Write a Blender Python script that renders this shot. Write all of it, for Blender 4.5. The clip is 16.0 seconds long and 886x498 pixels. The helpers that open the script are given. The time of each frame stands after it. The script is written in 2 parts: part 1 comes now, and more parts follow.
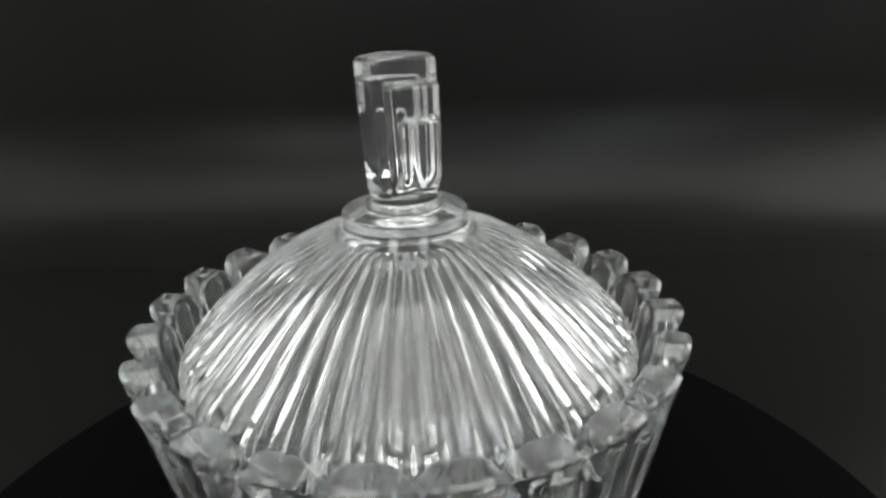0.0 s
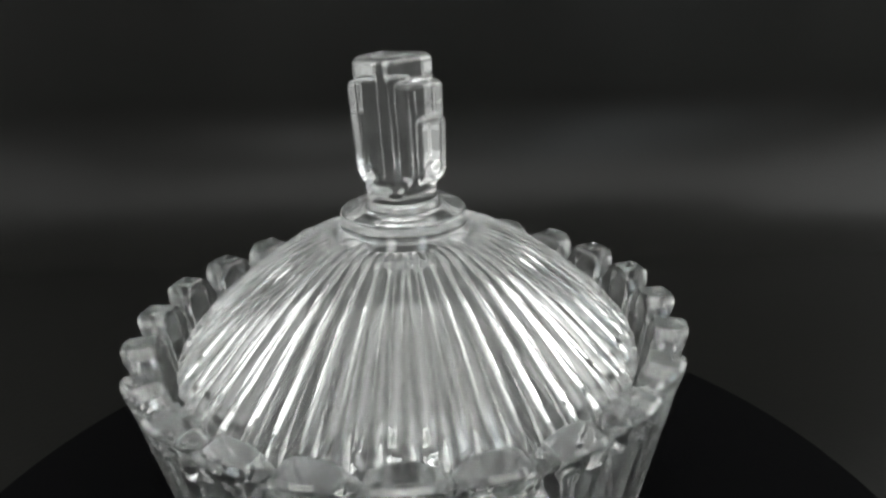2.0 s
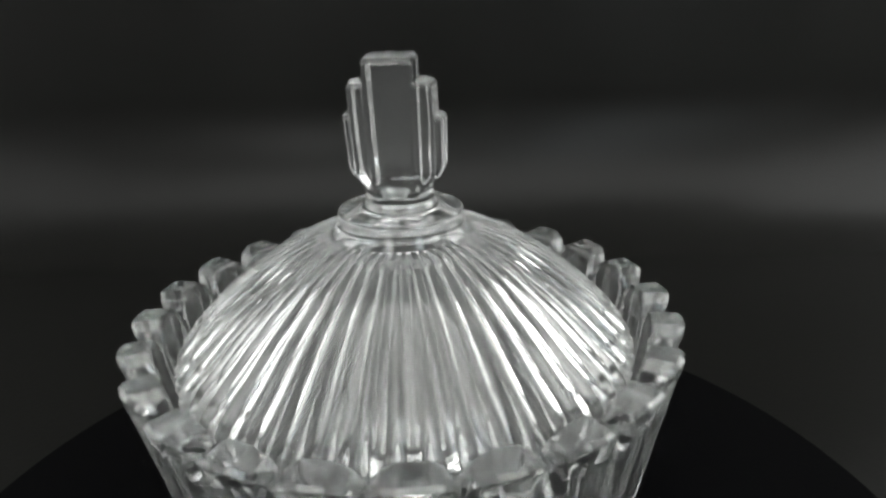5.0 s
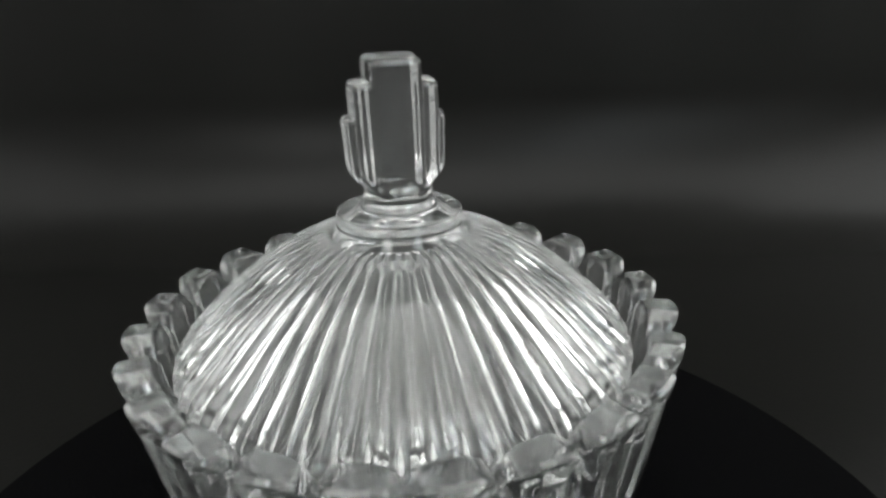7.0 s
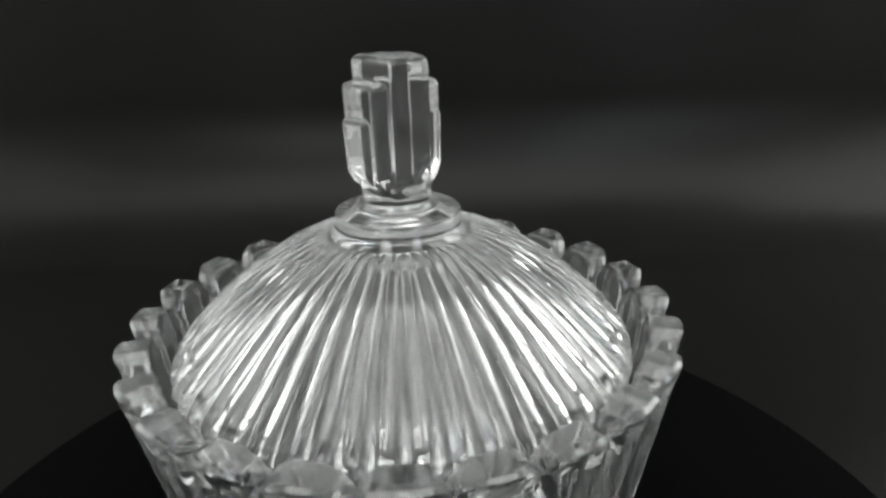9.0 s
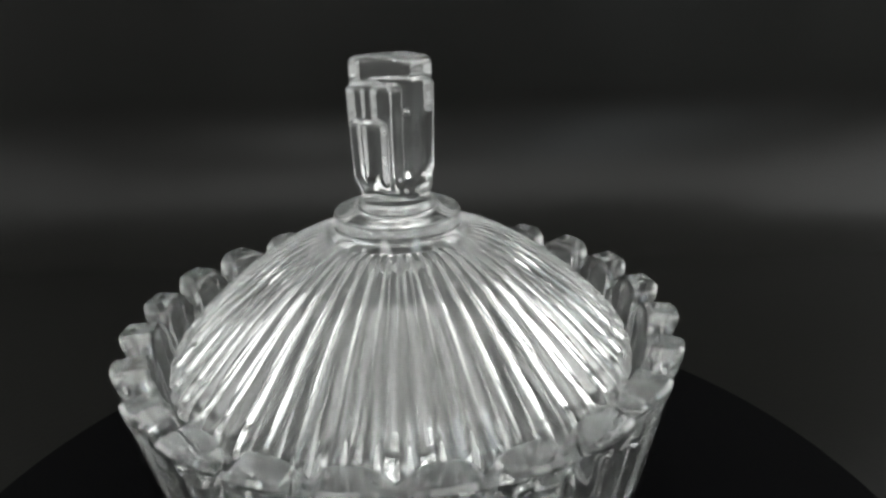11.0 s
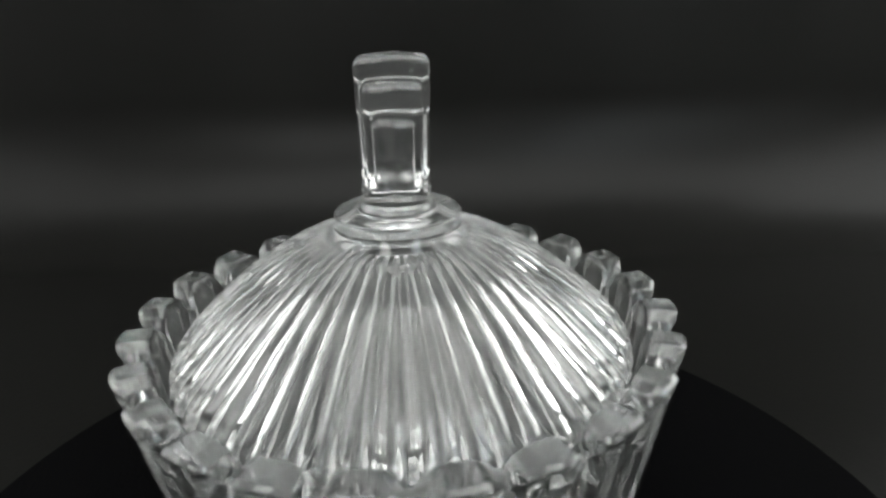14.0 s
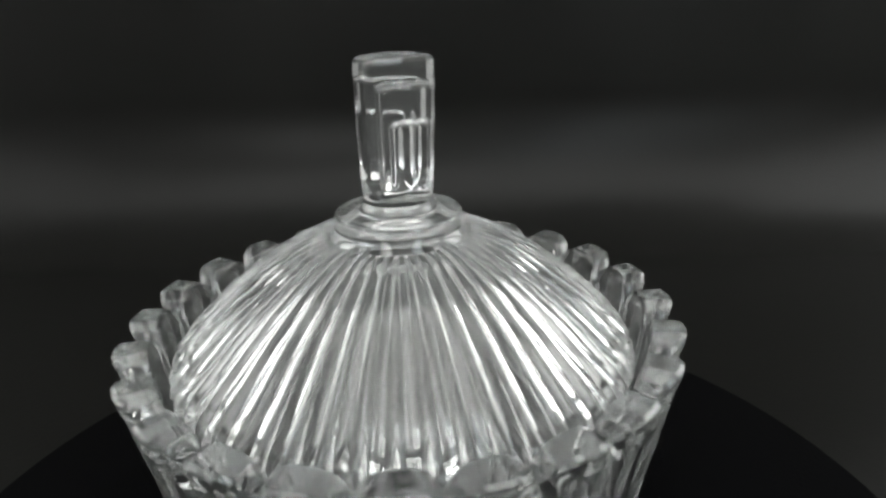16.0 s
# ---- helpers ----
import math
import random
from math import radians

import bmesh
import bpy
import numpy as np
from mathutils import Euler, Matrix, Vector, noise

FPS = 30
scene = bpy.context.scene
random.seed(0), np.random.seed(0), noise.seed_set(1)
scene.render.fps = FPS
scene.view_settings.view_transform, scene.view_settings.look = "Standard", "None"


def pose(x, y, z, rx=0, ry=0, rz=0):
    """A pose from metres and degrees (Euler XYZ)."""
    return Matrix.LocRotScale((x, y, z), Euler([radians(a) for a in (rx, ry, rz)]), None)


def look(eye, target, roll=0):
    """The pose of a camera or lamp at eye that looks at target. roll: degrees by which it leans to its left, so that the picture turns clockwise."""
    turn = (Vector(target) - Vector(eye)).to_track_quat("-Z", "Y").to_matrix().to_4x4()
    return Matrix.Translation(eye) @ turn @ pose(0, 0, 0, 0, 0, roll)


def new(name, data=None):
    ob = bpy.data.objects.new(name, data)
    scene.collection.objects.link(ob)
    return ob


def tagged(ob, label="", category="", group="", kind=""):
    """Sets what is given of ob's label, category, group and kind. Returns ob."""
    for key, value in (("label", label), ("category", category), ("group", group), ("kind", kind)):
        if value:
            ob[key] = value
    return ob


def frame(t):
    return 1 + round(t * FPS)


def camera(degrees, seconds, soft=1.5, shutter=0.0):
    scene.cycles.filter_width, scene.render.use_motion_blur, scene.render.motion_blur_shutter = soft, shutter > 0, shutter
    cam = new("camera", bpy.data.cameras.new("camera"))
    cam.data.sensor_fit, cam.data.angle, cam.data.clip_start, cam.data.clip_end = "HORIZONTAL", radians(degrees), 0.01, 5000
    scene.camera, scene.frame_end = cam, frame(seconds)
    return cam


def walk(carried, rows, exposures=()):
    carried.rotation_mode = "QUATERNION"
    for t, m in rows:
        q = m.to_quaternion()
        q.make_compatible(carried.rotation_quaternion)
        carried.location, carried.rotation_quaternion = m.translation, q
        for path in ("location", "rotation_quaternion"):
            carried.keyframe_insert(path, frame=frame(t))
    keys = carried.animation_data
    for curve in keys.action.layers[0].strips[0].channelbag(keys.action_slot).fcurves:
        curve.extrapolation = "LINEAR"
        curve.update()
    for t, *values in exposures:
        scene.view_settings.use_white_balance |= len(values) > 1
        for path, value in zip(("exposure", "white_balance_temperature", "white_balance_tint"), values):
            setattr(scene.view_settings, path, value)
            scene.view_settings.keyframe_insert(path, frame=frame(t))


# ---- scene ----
# camera, standing still close to the jar
EYE = Vector((0.0, -0.13326, 0.14788))
cam = camera(68.4, 16.0, soft=2.6)
CAM = Matrix(((0.99679, 0.05256, -0.06032, EYE.x),
              (-0.07571, 0.37594, -0.92355, EYE.y),
              (-0.02587, 0.92515, 0.37871, EYE.z),
              (0, 0, 0, 1)))
walk(cam, [(0.0, CAM), (16.0, CAM)])

# light: a broad ceiling panel over a small studio, softboxes on either side of the jar, a front key and an added
# front-left fill
world = bpy.data.worlds.new("studio")
scene.world = world
world.use_nodes = True
world.node_tree.nodes["Background"].inputs[0].default_value = (0.9, 0.95, 1.0, 1)
world.node_tree.nodes["Background"].inputs[1].default_value = 0.05


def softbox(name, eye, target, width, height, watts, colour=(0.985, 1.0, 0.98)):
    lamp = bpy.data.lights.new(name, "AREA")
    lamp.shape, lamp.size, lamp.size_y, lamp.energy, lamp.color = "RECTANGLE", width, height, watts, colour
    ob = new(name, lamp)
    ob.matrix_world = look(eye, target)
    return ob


softbox("ceiling_light", (0.0, -0.48, 1.38), (0.0, -0.48, 0.0), 1.80, 1.10, 17.8, (0.99, 1.0, 0.975))
softbox("softbox_key_fill", (0.42, -0.72, 0.55), (0, 0, 0.08), 0.22, 0.80, 2.5, (0.87, 0.965, 1.0))
# unseen fill added at front left, brightening the knob and left scallops
softbox("softbox_key_fill", (-0.40, -0.85, 0.56), (0, 0, 0.08), 0.26, 0.56, 2.6)
softbox("softbox_side", (-0.62, 0.12, 0.38), (0, -0.10, 0.20), 0.46, 0.42, 0.9)
softbox("softbox_side", (0.62, 0.14, 0.36), (0, 0.05, 0.15), 0.46, 0.42, 1.9)
scene.cycles.max_bounces = 32
scene.cycles.transmission_bounces = 32
scene.cycles.glossy_bounces = 16
scene.view_settings.exposure = 0.0

TEETH, RIBS = 24, 52
PHASE = radians(2.34)          # a scallop's centre, in the jar's own turn
RIB_TURN = radians(5.1)        # the middle of a flat rib of the lid
FINIAL_TURN = 23.6             # the knob's broad side, likewise


# ---- materials ----
def material(name, colour, rough, metal=0.0):
    m = bpy.data.materials.new(name)
    m.use_nodes = True
    b = m.node_tree.nodes["Principled BSDF"]
    b.inputs["Base Color"].default_value = (*colour, 1)
    b.inputs["Roughness"].default_value = rough
    b.inputs["Metallic"].default_value = metal
    return m, m.node_tree, b


def noise_node(nt, scale, detail=4.0, stretch=None):
    tc = nt.nodes.new("ShaderNodeTexCoord")
    n = nt.nodes.new("ShaderNodeTexNoise")
    n.inputs["Scale"].default_value, n.inputs["Detail"].default_value = scale, detail
    if stretch:
        mp = nt.nodes.new("ShaderNodeMapping")
        mp.inputs["Scale"].default_value = stretch
        nt.links.new(tc.outputs["Object"], mp.inputs[0])
        nt.links.new(mp.outputs[0], n.inputs["Vector"])
    else:
        nt.links.new(tc.outputs["Object"], n.inputs["Vector"])
    return n


def ramp(nt, source, lo, hi, a, b):
    r = nt.nodes.new("ShaderNodeMapRange")
    r.inputs[1].default_value, r.inputs[2].default_value = lo, hi
    r.inputs[3].default_value, r.inputs[4].default_value = a, b
    nt.links.new(source, r.inputs[0])
    return r.outputs[0]


def bump(nt, b, height, strength, distance):
    n = nt.nodes.new("ShaderNodeBump")
    n.inputs["Strength"].default_value, n.inputs["Distance"].default_value = strength, distance
    nt.links.new(height, n.inputs["Height"])
    nt.links.new(n.outputs[0], b.inputs["Normal"])


def pressed_glass():
    m, nt, b = material("pressed_glass", (0.985, 0.995, 0.985), 0.02)
    b.inputs["Transmission Weight"].default_value = 0.985
    b.inputs["IOR"].default_value = 1.52
    fine = noise_node(nt, 260.0, 3.0)
    nt.links.new(ramp(nt, fine.outputs[0], 0.35, 0.75, 0.002, 0.014), b.inputs["Roughness"])
    wavy = noise_node(nt, 120.0, 1.0)
    bump(nt, b, wavy.outputs[0], 0.06, 0.0004)
    return m


def velvet():
    m, nt, b = material("black_velvet", (0.0015, 0.0015, 0.0017), 0.95)
    b.inputs["Specular IOR Level"].default_value = 0.03
    n = noise_node(nt, 900.0, 4.0)
    bump(nt, b, n.outputs[0], 0.5, 0.0005)
    return m


def backdrop_cloth():
    m, nt, b = material("charcoal_cloth", (0.022, 0.022, 0.021), 0.5)
    b.inputs["Specular IOR Level"].default_value = 0.13
    soft = noise_node(nt, 7.0, 3.0)
    weave = noise_node(nt, 700.0, 2.0)
    mix = nt.nodes.new("ShaderNodeMixRGB")
    mix.inputs[1].default_value, mix.inputs[2].default_value = (0.0068, 0.0068, 0.0062, 1), (0.0104, 0.0104, 0.0095, 1)
    nt.links.new(soft.outputs[0], mix.inputs[0])
    nt.links.new(mix.outputs[0], b.inputs["Base Color"])
    nt.links.new(ramp(nt, soft.outputs[0], 0.3, 0.7, 0.28, 0.34), b.inputs["Roughness"])
    bump(nt, b, weave.outputs[0], 0.25, 0.0004)
    return m


def wall_paint(name, light):
    m, nt, b = material(name, (light, light, light), 0.7)
    n = noise_node(nt, 4.0, 5.0)
    mix = nt.nodes.new("ShaderNodeMixRGB")
    mix.inputs[1].default_value, mix.inputs[2].default_value = (light * 0.94,) * 3 + (1,), (light * 1.04,) * 3 + (1,)
    nt.links.new(n.outputs[0], mix.inputs[0])
    nt.links.new(mix.outputs[0], b.inputs["Base Color"])
    return m


GLASS, VELVET, CLOTH, WALL = pressed_glass(), velvet(), backdrop_cloth(), wall_paint("grey_paint", 0.36)
WHITE = wall_paint("white_paint", 0.80)
PLASTIC = material("black_plastic", (0.012, 0.012, 0.012), 0.45)[0]


# ---- building helpers ----
def part(name, bm, mat, parent=None, label="", smooth=True, crease=None):
    me = bpy.data.meshes.new(name)
    bm.normal_update()
    if crease:
        for e in bm.edges:
            e.smooth = e.calc_face_angle(0.0) < radians(crease)
    bm.to_mesh(me)
    bm.free()
    me.materials.append(mat)
    me.polygons.foreach_set("use_smooth", [smooth] * len(me.polygons))
    ob = new(name, me)
    ob.parent = parent
    if label:
        tagged(ob, label)
    return ob


def ring_grid(bm, rows, closed=True):
    """Quads between rows of equally many points, outward for rows that run anticlockwise and upward."""
    rings = [[bm.verts.new(p) for p in row] for row in rows]
    for a, b in zip(rings, rings[1:]):
        n = len(a)
        for i in range(n if closed else n - 1):
            j = (i + 1) % n
            bm.faces.new((a[i], a[j], b[j], b[i]))
    return rings


def circle(r, z, n, turn=0.0):
    return [(r * math.cos(turn + 2 * math.pi * i / n), r * math.sin(turn + 2 * math.pi * i / n), z) for i in range(n)]


def smoothstep(a, b, x):
    x = min(1.0, max(0.0, (x - a) / (b - a)))  # a may lie above b
    return x * x * (3 - 2 * x)


def catmull(points, per):
    out = []
    for k in range(len(points) - 1):
        p0, p1, p2, p3 = points[max(k - 1, 0)], points[k], points[k + 1], points[min(k + 2, len(points) - 1)]
        for i in range(per):
            t = i / per
            out.append(tuple(0.5 * (2 * b + (c - a) * t + (2 * a - 5 * b + 4 * c - d) * t * t + (3 * b - a - 3 * c + d) * t ** 3)
                             for a, b, c, d in zip(p0, p1, p2, p3)))
    return out + [points[-1]]


# ---- backdrop: cloth on the table that sweeps up behind ----
def build_backdrop():
    bm = bmesh.new()
    start, radius, floor = 0.30, 0.105, -0.045
    prof = [(-0.45, floor), (-0.2, floor), (0.0, floor), (0.15, floor), (0.25, floor)]
    prof += [(start + radius * math.sin(radians(a)), floor + radius * (1 - math.cos(radians(a)))) for a in range(0, 91, 3)]
    prof += [(prof[-1][0] + 0.0 * h, prof[-1][1] + h) for h in (0.1, 0.2, 0.35)]
    xs = [-0.60 + 0.02 * i for i in range(61)]
    rows = []
    for k, (y, z) in enumerate(prof):
        row = []
        for x in xs:
            w = 0.003 * noise.noise((x * 2.2, y * 3.0, z * 3.0)) if y > 0.2 else 0.0
            row.append((x, y + w, z + 0.6 * w))
        rows.append(row)
    ring_grid(bm, rows, closed=False)
    ob = part("backdrop", bm, CLOTH)
    ob.matrix_world = pose(0, 0, 0, 0, 0, -4)
    tagged(ob, "dark charcoal cloth backdrop sweeping up behind the turntable", "backdrop", kind="structure")


# ---- a small studio added round it, unseen: bounces light and mirrors in the glass ----
def slab(name, lo, hi, mat, label, category):
    bm = bmesh.new()
    bmesh.ops.create_cube(bm, size=1.0)
    for v in bm.verts:
        v.co = Vector([l + (c + 0.5) * (h - l) for l, h, c in zip(lo, hi, v.co)])
    ob = part(name, bm, mat, smooth=False)
    return tagged(ob, label, category, kind="structure")


def build_studio():
    # white sides and back brighten glass edges, the grey south wall keeps scallops dark
    x, y0, y1, z0, z1, th = 1.25, -1.1, 1.15, -0.052, 1.4, 0.1
    slab("wall_south", (-x - th, y0 - th, z0), (x + th, y0, z1), WALL, "unseen grey wall added to dim reflections from the front", "wall")
    slab("wall_north", (-x - th, y1, z0), (x + th, y1 + th, z1), WHITE, "unseen white bounce wall added behind backdrop", "wall")
    slab("wall_west", (-x - th, y0, z0), (-x, y1, z1), WHITE, "unseen white bounce wall added at the side", "wall")
    slab("wall_east", (x, y0, z0), (x + th, y1, z1), WHITE, "unseen white bounce wall added at the side", "wall")
    slab("ceiling", (-x - th, y0 - th, z1), (x + th, y1 + th, z1 + th), WHITE, "unseen white ceiling added to bounce light", "ceiling")
    slab("floor", (-x - th, y0 - th, z0 - th), (x + th, y1 + th, z0), WALL, "unseen grey surface added under the cloth", "floor")


# ---- turntable ----
def build_turntable():
    table = new("turntable")
    tagged(table, "round rotating turntable covered in black velvet", "turntable")
    bm = bmesh.new()
    n = 128
    prof = [(0.0005, -0.012), (0.1385, -0.012), (0.1405, -0.011), (0.1412, -0.008), (0.1412, -0.003), (0.1405, -0.0008), (0.139, 0.0), (0.06, 0.0), (0.0005, 0.0)]
    ring_grid(bm, [circle(r, z, n) for r, z in prof])
    part("platter", bm, VELVET, table, "black velvet platter")
    bm = bmesh.new()
    prof = [(0.0005, -0.0445), (0.108, -0.0445), (0.110, -0.0425), (0.110, -0.0145), (0.108, -0.0125), (0.0005, -0.0125)]
    ring_grid(bm, [circle(r, z, 96) for r, z in prof])
    part("base", bm, PLASTIC, table, "black plastic turntable base")
    return table


# ---- bowl ----
N_BOWL = TEETH * 48


def tooth(angle):
    """-1 to 1 across the scallop at that angle."""
    return ((angle - PHASE) * TEETH / (2 * math.pi) + 0.5) % 1.0 * 2 - 1


CROWN = 0.0804           # the rim's highest level
TOOTH = ((0.0, 0.0), (0.36, 0.00005), (0.70, 0.0015), (0.90, 0.0036), (1.0, 0.0050))


def tooth_drop(u):
    """How far a tooth's bevelled top lies under its crown."""
    for (u0, d0), (u1, d1) in zip(TOOTH, TOOTH[1:]):
        if abs(u) <= u1:
            return d0 + (d1 - d0) * (abs(u) - u0) / (u1 - u0)
    return TOOTH[-1][1]


def wall_radius(z, u):
    """The bowl's outer side: flaring panels with a rounded groove between them."""
    r = 0.0470 + (0.0612 - 0.0470) * (z / 0.080) ** 0.95
    petal = min(1.0, max(0.0, (z - 0.0700) / 0.0060))
    scallop = (0.0014 + 0.0022 * petal) * abs(u) ** 2.6
    low = smoothstep(0.0780, 0.0745, z)
    k = (u + 1.33) % 1.0          # 0 to 0.66 across a flat panel, the rest a groove
    flute = 0.0 if k < 0.66 else 0.0011 * (1 - ((k - 0.83) / 0.17) ** 2)
    return r - scallop - low * (0.0003 + flute)


def inner_radius(z):
    return 0.0420 + (0.0538 - 0.0420) * (max(z, 0) / 0.080) ** 0.8


def build_bowl(jar):
    seam = 0.0735
    angles = [PHASE + 2 * math.pi * (i - 24) / N_BOWL for i in range(N_BOWL)]

    def outer(z):
        return [(wall_radius(z, tooth(a)) * math.cos(a), wall_radius(z, tooth(a)) * math.sin(a), z) for a in angles]

    def inner(z):
        return [(inner_radius(z) * math.cos(a), inner_radius(z) * math.sin(a), z) for a in angles]

    bm = bmesh.new()
    zs = [0.0015 + 0.0685 * k / 10 for k in range(11)] + [0.0708, 0.0716, 0.0722, 0.0728, seam]
    # an unseen star added to the underside to catch light, inside a plain standing ring
    def star(r, depth):
        return [(r * math.cos(a), r * math.sin(a), 0.0006 + depth * (1 - abs(tooth(a)))) for a in angles]

    rows = [star(0.0005, 0.0008), star(0.010, 0.0022), star(0.025, 0.0036), star(0.036, 0.0042), star(0.0395, 0.0012)]
    rows += [circle(0.0405, 0.0006, N_BOWL, angles[0]), circle(0.0445, 0.0006, N_BOWL, angles[0])]
    ring_grid(bm, rows[-1:] + [outer(z) for z in zs])
    ring_grid(bm, [inner(z) for z in reversed([0.012 + (seam - 0.012) * k / 12 for k in range(13)])])
    bowl = part("bowl", bm, GLASS, jar, "clear fluted glass bowl with scalloped rim", crease=25)
    bm = bmesh.new()
    ring_grid(bm, rows)
    ring_grid(bm, [inner(0.012), circle(0.038, 0.0085, N_BOWL, angles[0]), circle(0.0005, 0.0080, N_BOWL, angles[0])])
    part("base", bm, GLASS, bowl, "thick glass base with unseen star added to catch light", crease=25)

    # one scallop, its foot on the wall's edge
    bm = bmesh.new()
    cols = []
    for i in range(51):
        u = -1 + i / 25
        a = PHASE + u * math.pi / TEETH
        top = CROWN - tooth_drop(u)
        ro, ri = wall_radius(top, u), inner_radius(top)
        path = [(wall_radius(seam, u), seam)]
        path += [(wall_radius(z, u), z) for z in (seam + (top - 0.0011 - seam) * k / 6 for k in (1, 2, 3, 4, 5, 6))]
        path += [(ro - 0.0003, top - 0.0006), (ro - 0.0012, top), (ri + 0.0008, top + 0.0001), (ri + 0.0003, top - 0.0002)]
        path += [(inner_radius(z), z) for z in (top - 0.0008 + (seam - top + 0.0008) * k / 3 for k in (0, 1, 2))] + [(inner_radius(seam), seam)]
        cols.append([(r * math.cos(a), r * math.sin(a), z) for r, z in path])
    rows = list(map(list, zip(*cols)))
    ring_grid(bm, rows, closed=False)
    first = part("scallop", bm, GLASS, bowl, crease=22)
    for k in range(1, TEETH):
        ob = new("scallop", first.data)
        ob.parent = bowl
        ob.matrix_basis = Matrix.Rotation(2 * math.pi * k / TEETH, 4, "Z")


# ---- lid ----
LID = [(0.0149, 0.0985), (0.0190, 0.0975), (0.0270, 0.0937), (0.0360, 0.0876), (0.0440, 0.0807), (0.0498, 0.0749), (0.0510, 0.0722)]


def build_lid(jar):
    n = RIBS * 32
    prof = catmull(LID, 8)

    def outer(r, z):
        out = []
        deep = 0.24 * 2 * math.pi * r / RIBS * smoothstep(0.0149, 0.0157, r) * (1 - 0.45 * smoothstep(0.0420, 0.0508, r))
        for i in range(n):
            a = RIB_TURN + 2 * math.pi * i / n
            k = (i + 6) % 32          # 0 to 13 across a flat rib, 13 to 32 across a flute
            if k <= 13:
                rr = r + 0.35 * deep - 0.06 * deep * ((k - 6.5) / 6.5) ** 2
            else:
                rr = r + 0.29 * deep - deep * (1 - ((k - 22.5) / 9.5) ** 2)
            out.append((rr * math.cos(a), rr * math.sin(a), z - 0.5 * (r - rr)))
        return out

    bm = bmesh.new()
    rows = [outer(r, z) for r, z in reversed(prof)]
    foot = [circle(0.0480, 0.0708, n), circle(0.0503, 0.0708, n)]
    inside = [(r - 0.0032, z - 0.0032) for r, z in prof[16:-2]]
    rows = [circle(r, z, n) for r, z in catmull([(0.0005, 0.0957), (0.007, 0.0955), (0.0120, 0.0949), (0.0165, 0.0937), (0.0205, 0.0920)], 3)] + [circle(r, z, n) for r, z in inside] + foot + rows
    ring_grid(bm, rows)
    lid = part("lid", bm, GLASS, jar, "domed clear glass lid with radiating ribs", crease=19)

    bm = bmesh.new()
    prof = [(0.0149, 0.0985), (0.0146, 0.0991), (0.0141, 0.0999), (0.0137, 0.1007), (0.01355, 0.1013), (0.0135, 0.1018), (0.0136, 0.1022), (0.0136, 0.1026),
            (0.0134, 0.1031), (0.0128, 0.1034), (0.0110, 0.1035), (0.0092, 0.1037), (0.0081, 0.1042), (0.0075, 0.1050), (0.00733, 0.1059)]
    prof = catmull(prof, 2)
    split = next(i for i, p in enumerate(prof) if p[1] >= 0.1037)
    ring_grid(bm, [circle(r, z, 240) for r, z in prof[:split + 1]])
    part("collar", bm, GLASS, lid, "smooth round glass collar")
    bm = bmesh.new()
    ring_grid(bm, [circle(r, z, 240) for r, z in prof[split:]])
    part("neck", bm, GLASS, lid, "short waisted glass neck")

    build_knob(lid)


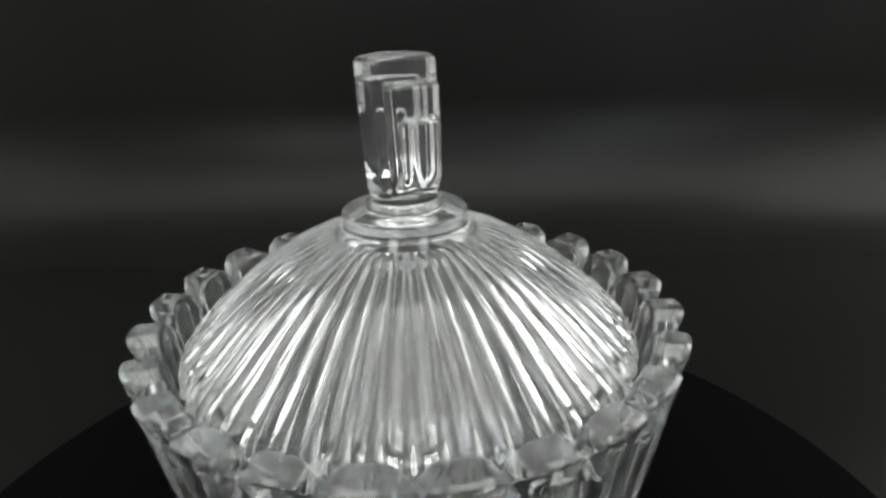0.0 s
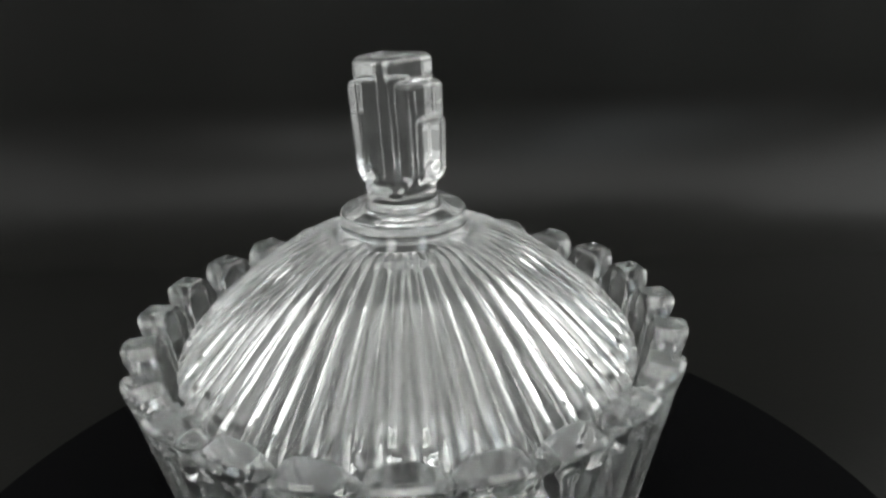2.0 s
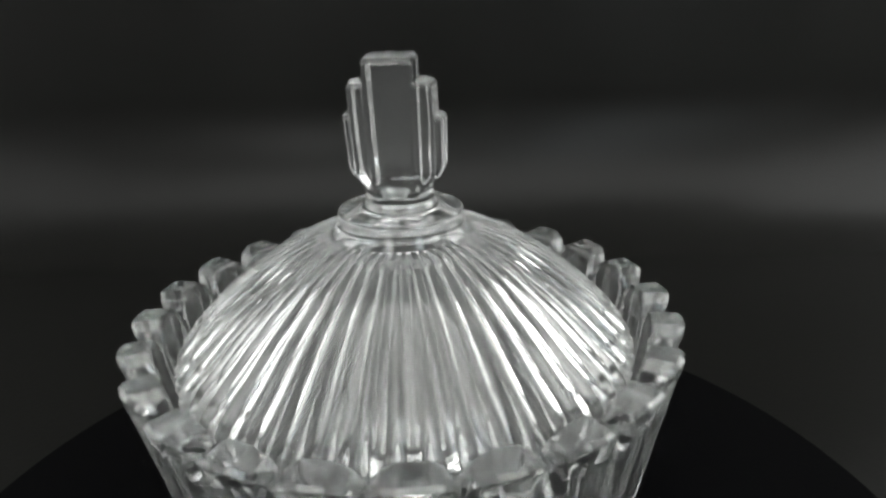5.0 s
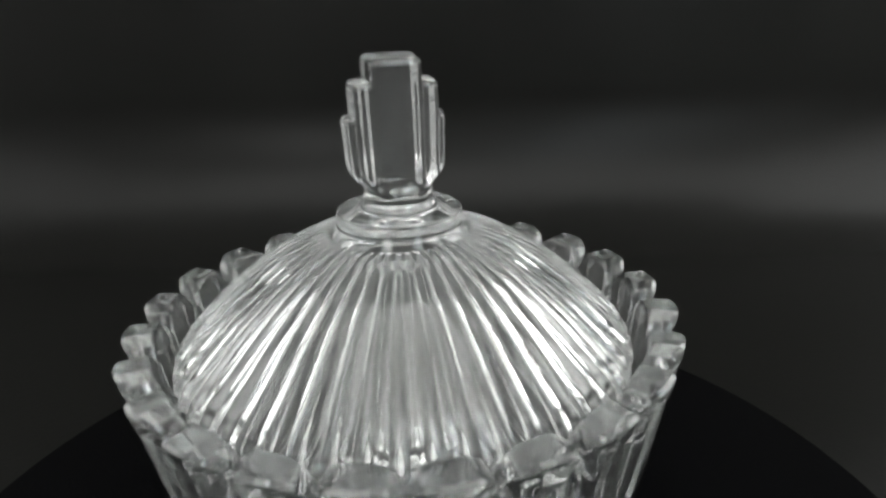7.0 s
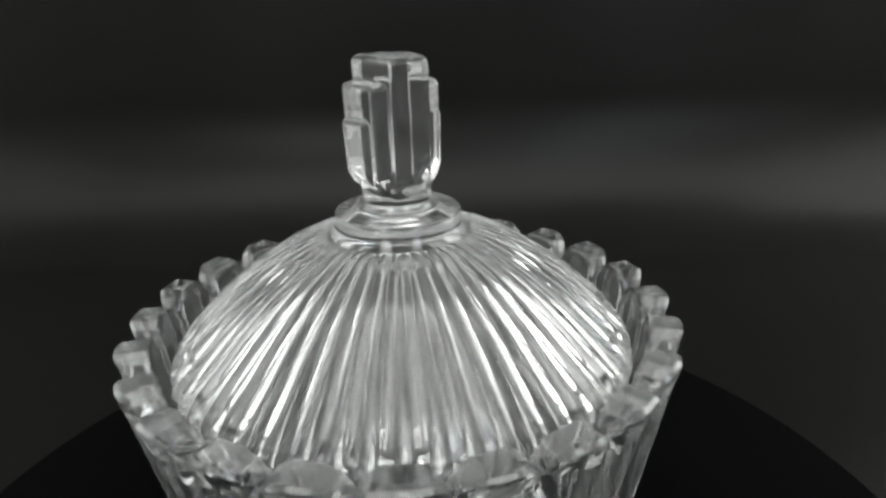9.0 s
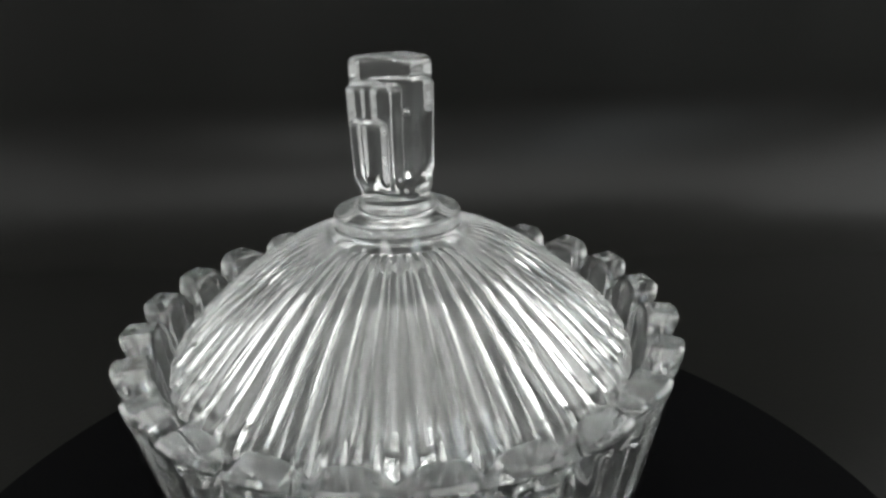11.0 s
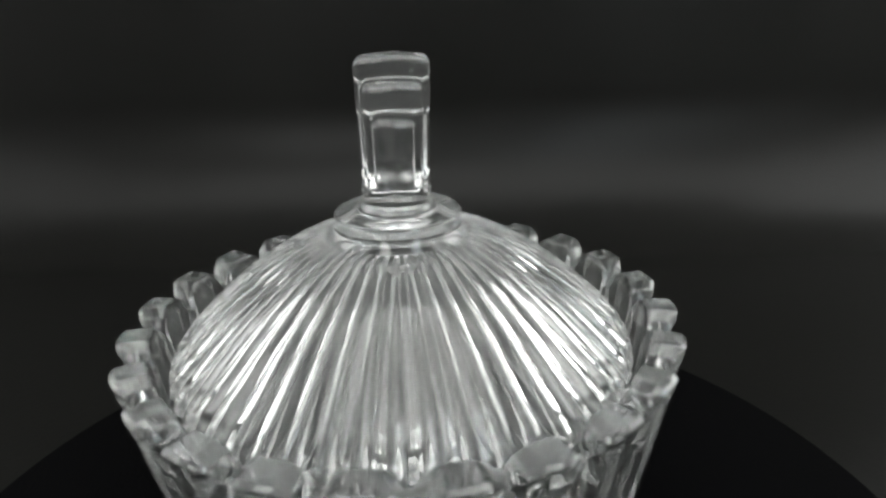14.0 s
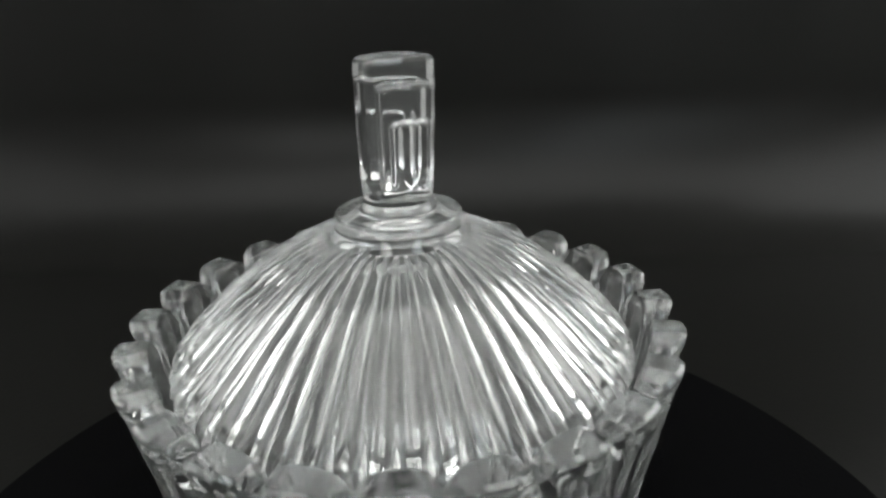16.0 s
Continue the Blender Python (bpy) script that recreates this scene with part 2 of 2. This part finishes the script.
def build_knob(lid):
    """Three pressed slabs in one, the middle one tallest and thickest, softly rounded and run together; in millimetres."""
    step, cut = 0.27, 105.9
    gx, gy, gz = np.arange(-12.0, 12.01, step), np.arange(-8.6, 8.61, step), np.arange(cut, 136.6, step)
    x, y, z = np.meshgrid(gx, gy, gz, indexing="ij")

    def smax(a, b, k):
        h = np.clip(0.5 + 0.5 * (a - b) / k, 0, 1)
        return b + (a - b) * h + k * h * (1 - h)

    def smin(a, b, k):
        return -smax(-a, -b, k)

    ease = np.clip((z - 106) / 27, 0, 1)
    ty = 0.93 + 0.07 * ease * ease * (3 - 2 * ease)
    tx = 0.955 + 0.045 * np.clip((z - 110) / 14, 0, 1)

    def slab(hx, hy, top, point, low, soft):
        side = (abs(x) / tx - hx - point * (1 - abs(y) / hy)) / math.hypot(1, point / hy)
        d = smax(side, abs(y) / ty - hy, soft)
        d = smax(d, z - top + 0.05 * abs(y), soft)
        # the lower corners sweep in towards the neck
        return smax(d, 0.60 * (abs(x) - hx) - 0.80 * (z - low), 1.8)

    d = slab(4.80, 7.35, 135.4, 0.7, 106.4, 1.7)
    d = smin(d, slab(8.25, 5.70, 130.5, 0.9, 110.2, 1.5), 0.45)
    d = smin(d, slab(9.85, 4.15, 123.8, 1.1, 111.2, 1.4), 0.45)
    d = smax(d, 107.6 - z, 0.8)
    d = smin(d, smax(np.hypot(x, y) - 7.35, z - 109.0, 0.6), 0.7)

    # one vertex in each cell that the surface crosses, one quad on each edge that it crosses
    inside = d < 0
    n = np.array(d.shape) - 1
    total, count = np.zeros((*n, 3)), np.zeros(tuple(n))
    crossings = []
    for ax in range(3):
        lo = [slice(0, -1) if k == ax else slice(None) for k in range(3)]
        hi = [slice(1, None) if k == ax else slice(None) for k in range(3)]
        da, db = d[tuple(lo)], d[tuple(hi)]
        i, j, k = np.nonzero(inside[tuple(lo)] != inside[tuple(hi)])
        p = np.stack([gx[i], gy[j], gz[k]], 1)
        p[:, ax] += step * da[i, j, k] / (da[i, j, k] - db[i, j, k])
        e = np.stack([i, j, k], 1)
        crossings.append((ax, e, inside[i, j, k]))
        u, v = (ax + 1) % 3, (ax + 2) % 3
        for a, b in ((0, 0), (1, 0), (1, 1), (0, 1)):
            c = e.copy()
            c[:, u] -= a
            c[:, v] -= b
            ok = ((c >= 0) & (c < n)).all(1)
            np.add.at(total, tuple(c[ok].T), p[ok])
            np.add.at(count, tuple(c[ok].T), 1)
    used = count > 0
    number = np.full(tuple(n), -1)
    number[used] = np.arange(used.sum())
    co = total[used] / count[used][:, None]
    faces = []
    for ax, e, within in crossings:
        u, v = (ax + 1) % 3, (ax + 2) % 3
        quad = []
        ok = np.ones(len(e), bool)
        for a, b in ((0, 0), (1, 0), (1, 1), (0, 1)):
            c = e.copy()
            c[:, u] -= a
            c[:, v] -= b
            ok &= ((c >= 0) & (c < n)).all(1)
            quad.append(number[tuple(np.clip(c, 0, n - 1).T)])
        quad = np.stack(quad, 1)
        quad[~within] = quad[~within][:, ::-1]
        faces += quad[ok].tolist()
    # its open foot sits on the neck's ring
    foot = co[:, 2] < cut + 0.9 * step
    co[foot, :2] *= (7.33 / np.hypot(co[foot, 0], co[foot, 1]))[:, None]
    co[foot, 2] = cut

    # it leans a little
    co[:, :2] -= (co[:, 2:] - cut) / 15 * np.array([[0.276, 0.207]])
    me = bpy.data.meshes.new("knob")
    me.from_pydata((co * 0.001).tolist(), [], faces)
    bm = bmesh.new()
    bm.from_mesh(me)
    bpy.data.meshes.remove(me)
    knob = part("knob", bm, GLASS, lid, "stepped art-deco glass knob")
    knob.matrix_basis = pose(0, 0, 0, 0, 0, FINIAL_TURN)


build_backdrop()
build_studio()
turntable = build_turntable()
candy_jar = new("candy_jar")
tagged(candy_jar, "clear pressed-glass candy jar with ribbed lid on turntable", "candy jar")
build_bowl(candy_jar)
build_lid(candy_jar)


# ---- what moves: the turntable carries the bowl and its lid round ----
def turned(t):
    u = (t - 8) / 8
    return 0.19217 * 8 * u + 0.0170 * u ** 2 - 0.04195 * u ** 3 - 0.02172 * u ** 4


def motions():
    off = Vector((-0.0007, 0.0007, 0))
    seat = Vector((0.00010, 0.00020, 0))
    rows, table_rows = [], []
    for k in range(33):
        t = k * 0.5
        turn = Matrix.Rotation(turned(t), 4, "Z")
        rows.append((t, Matrix.Translation(seat) @ turn @ Matrix.Translation(off)))
        table_rows.append((t, turn))
    walk(turntable, table_rows)
    walk(candy_jar, rows)


motions()
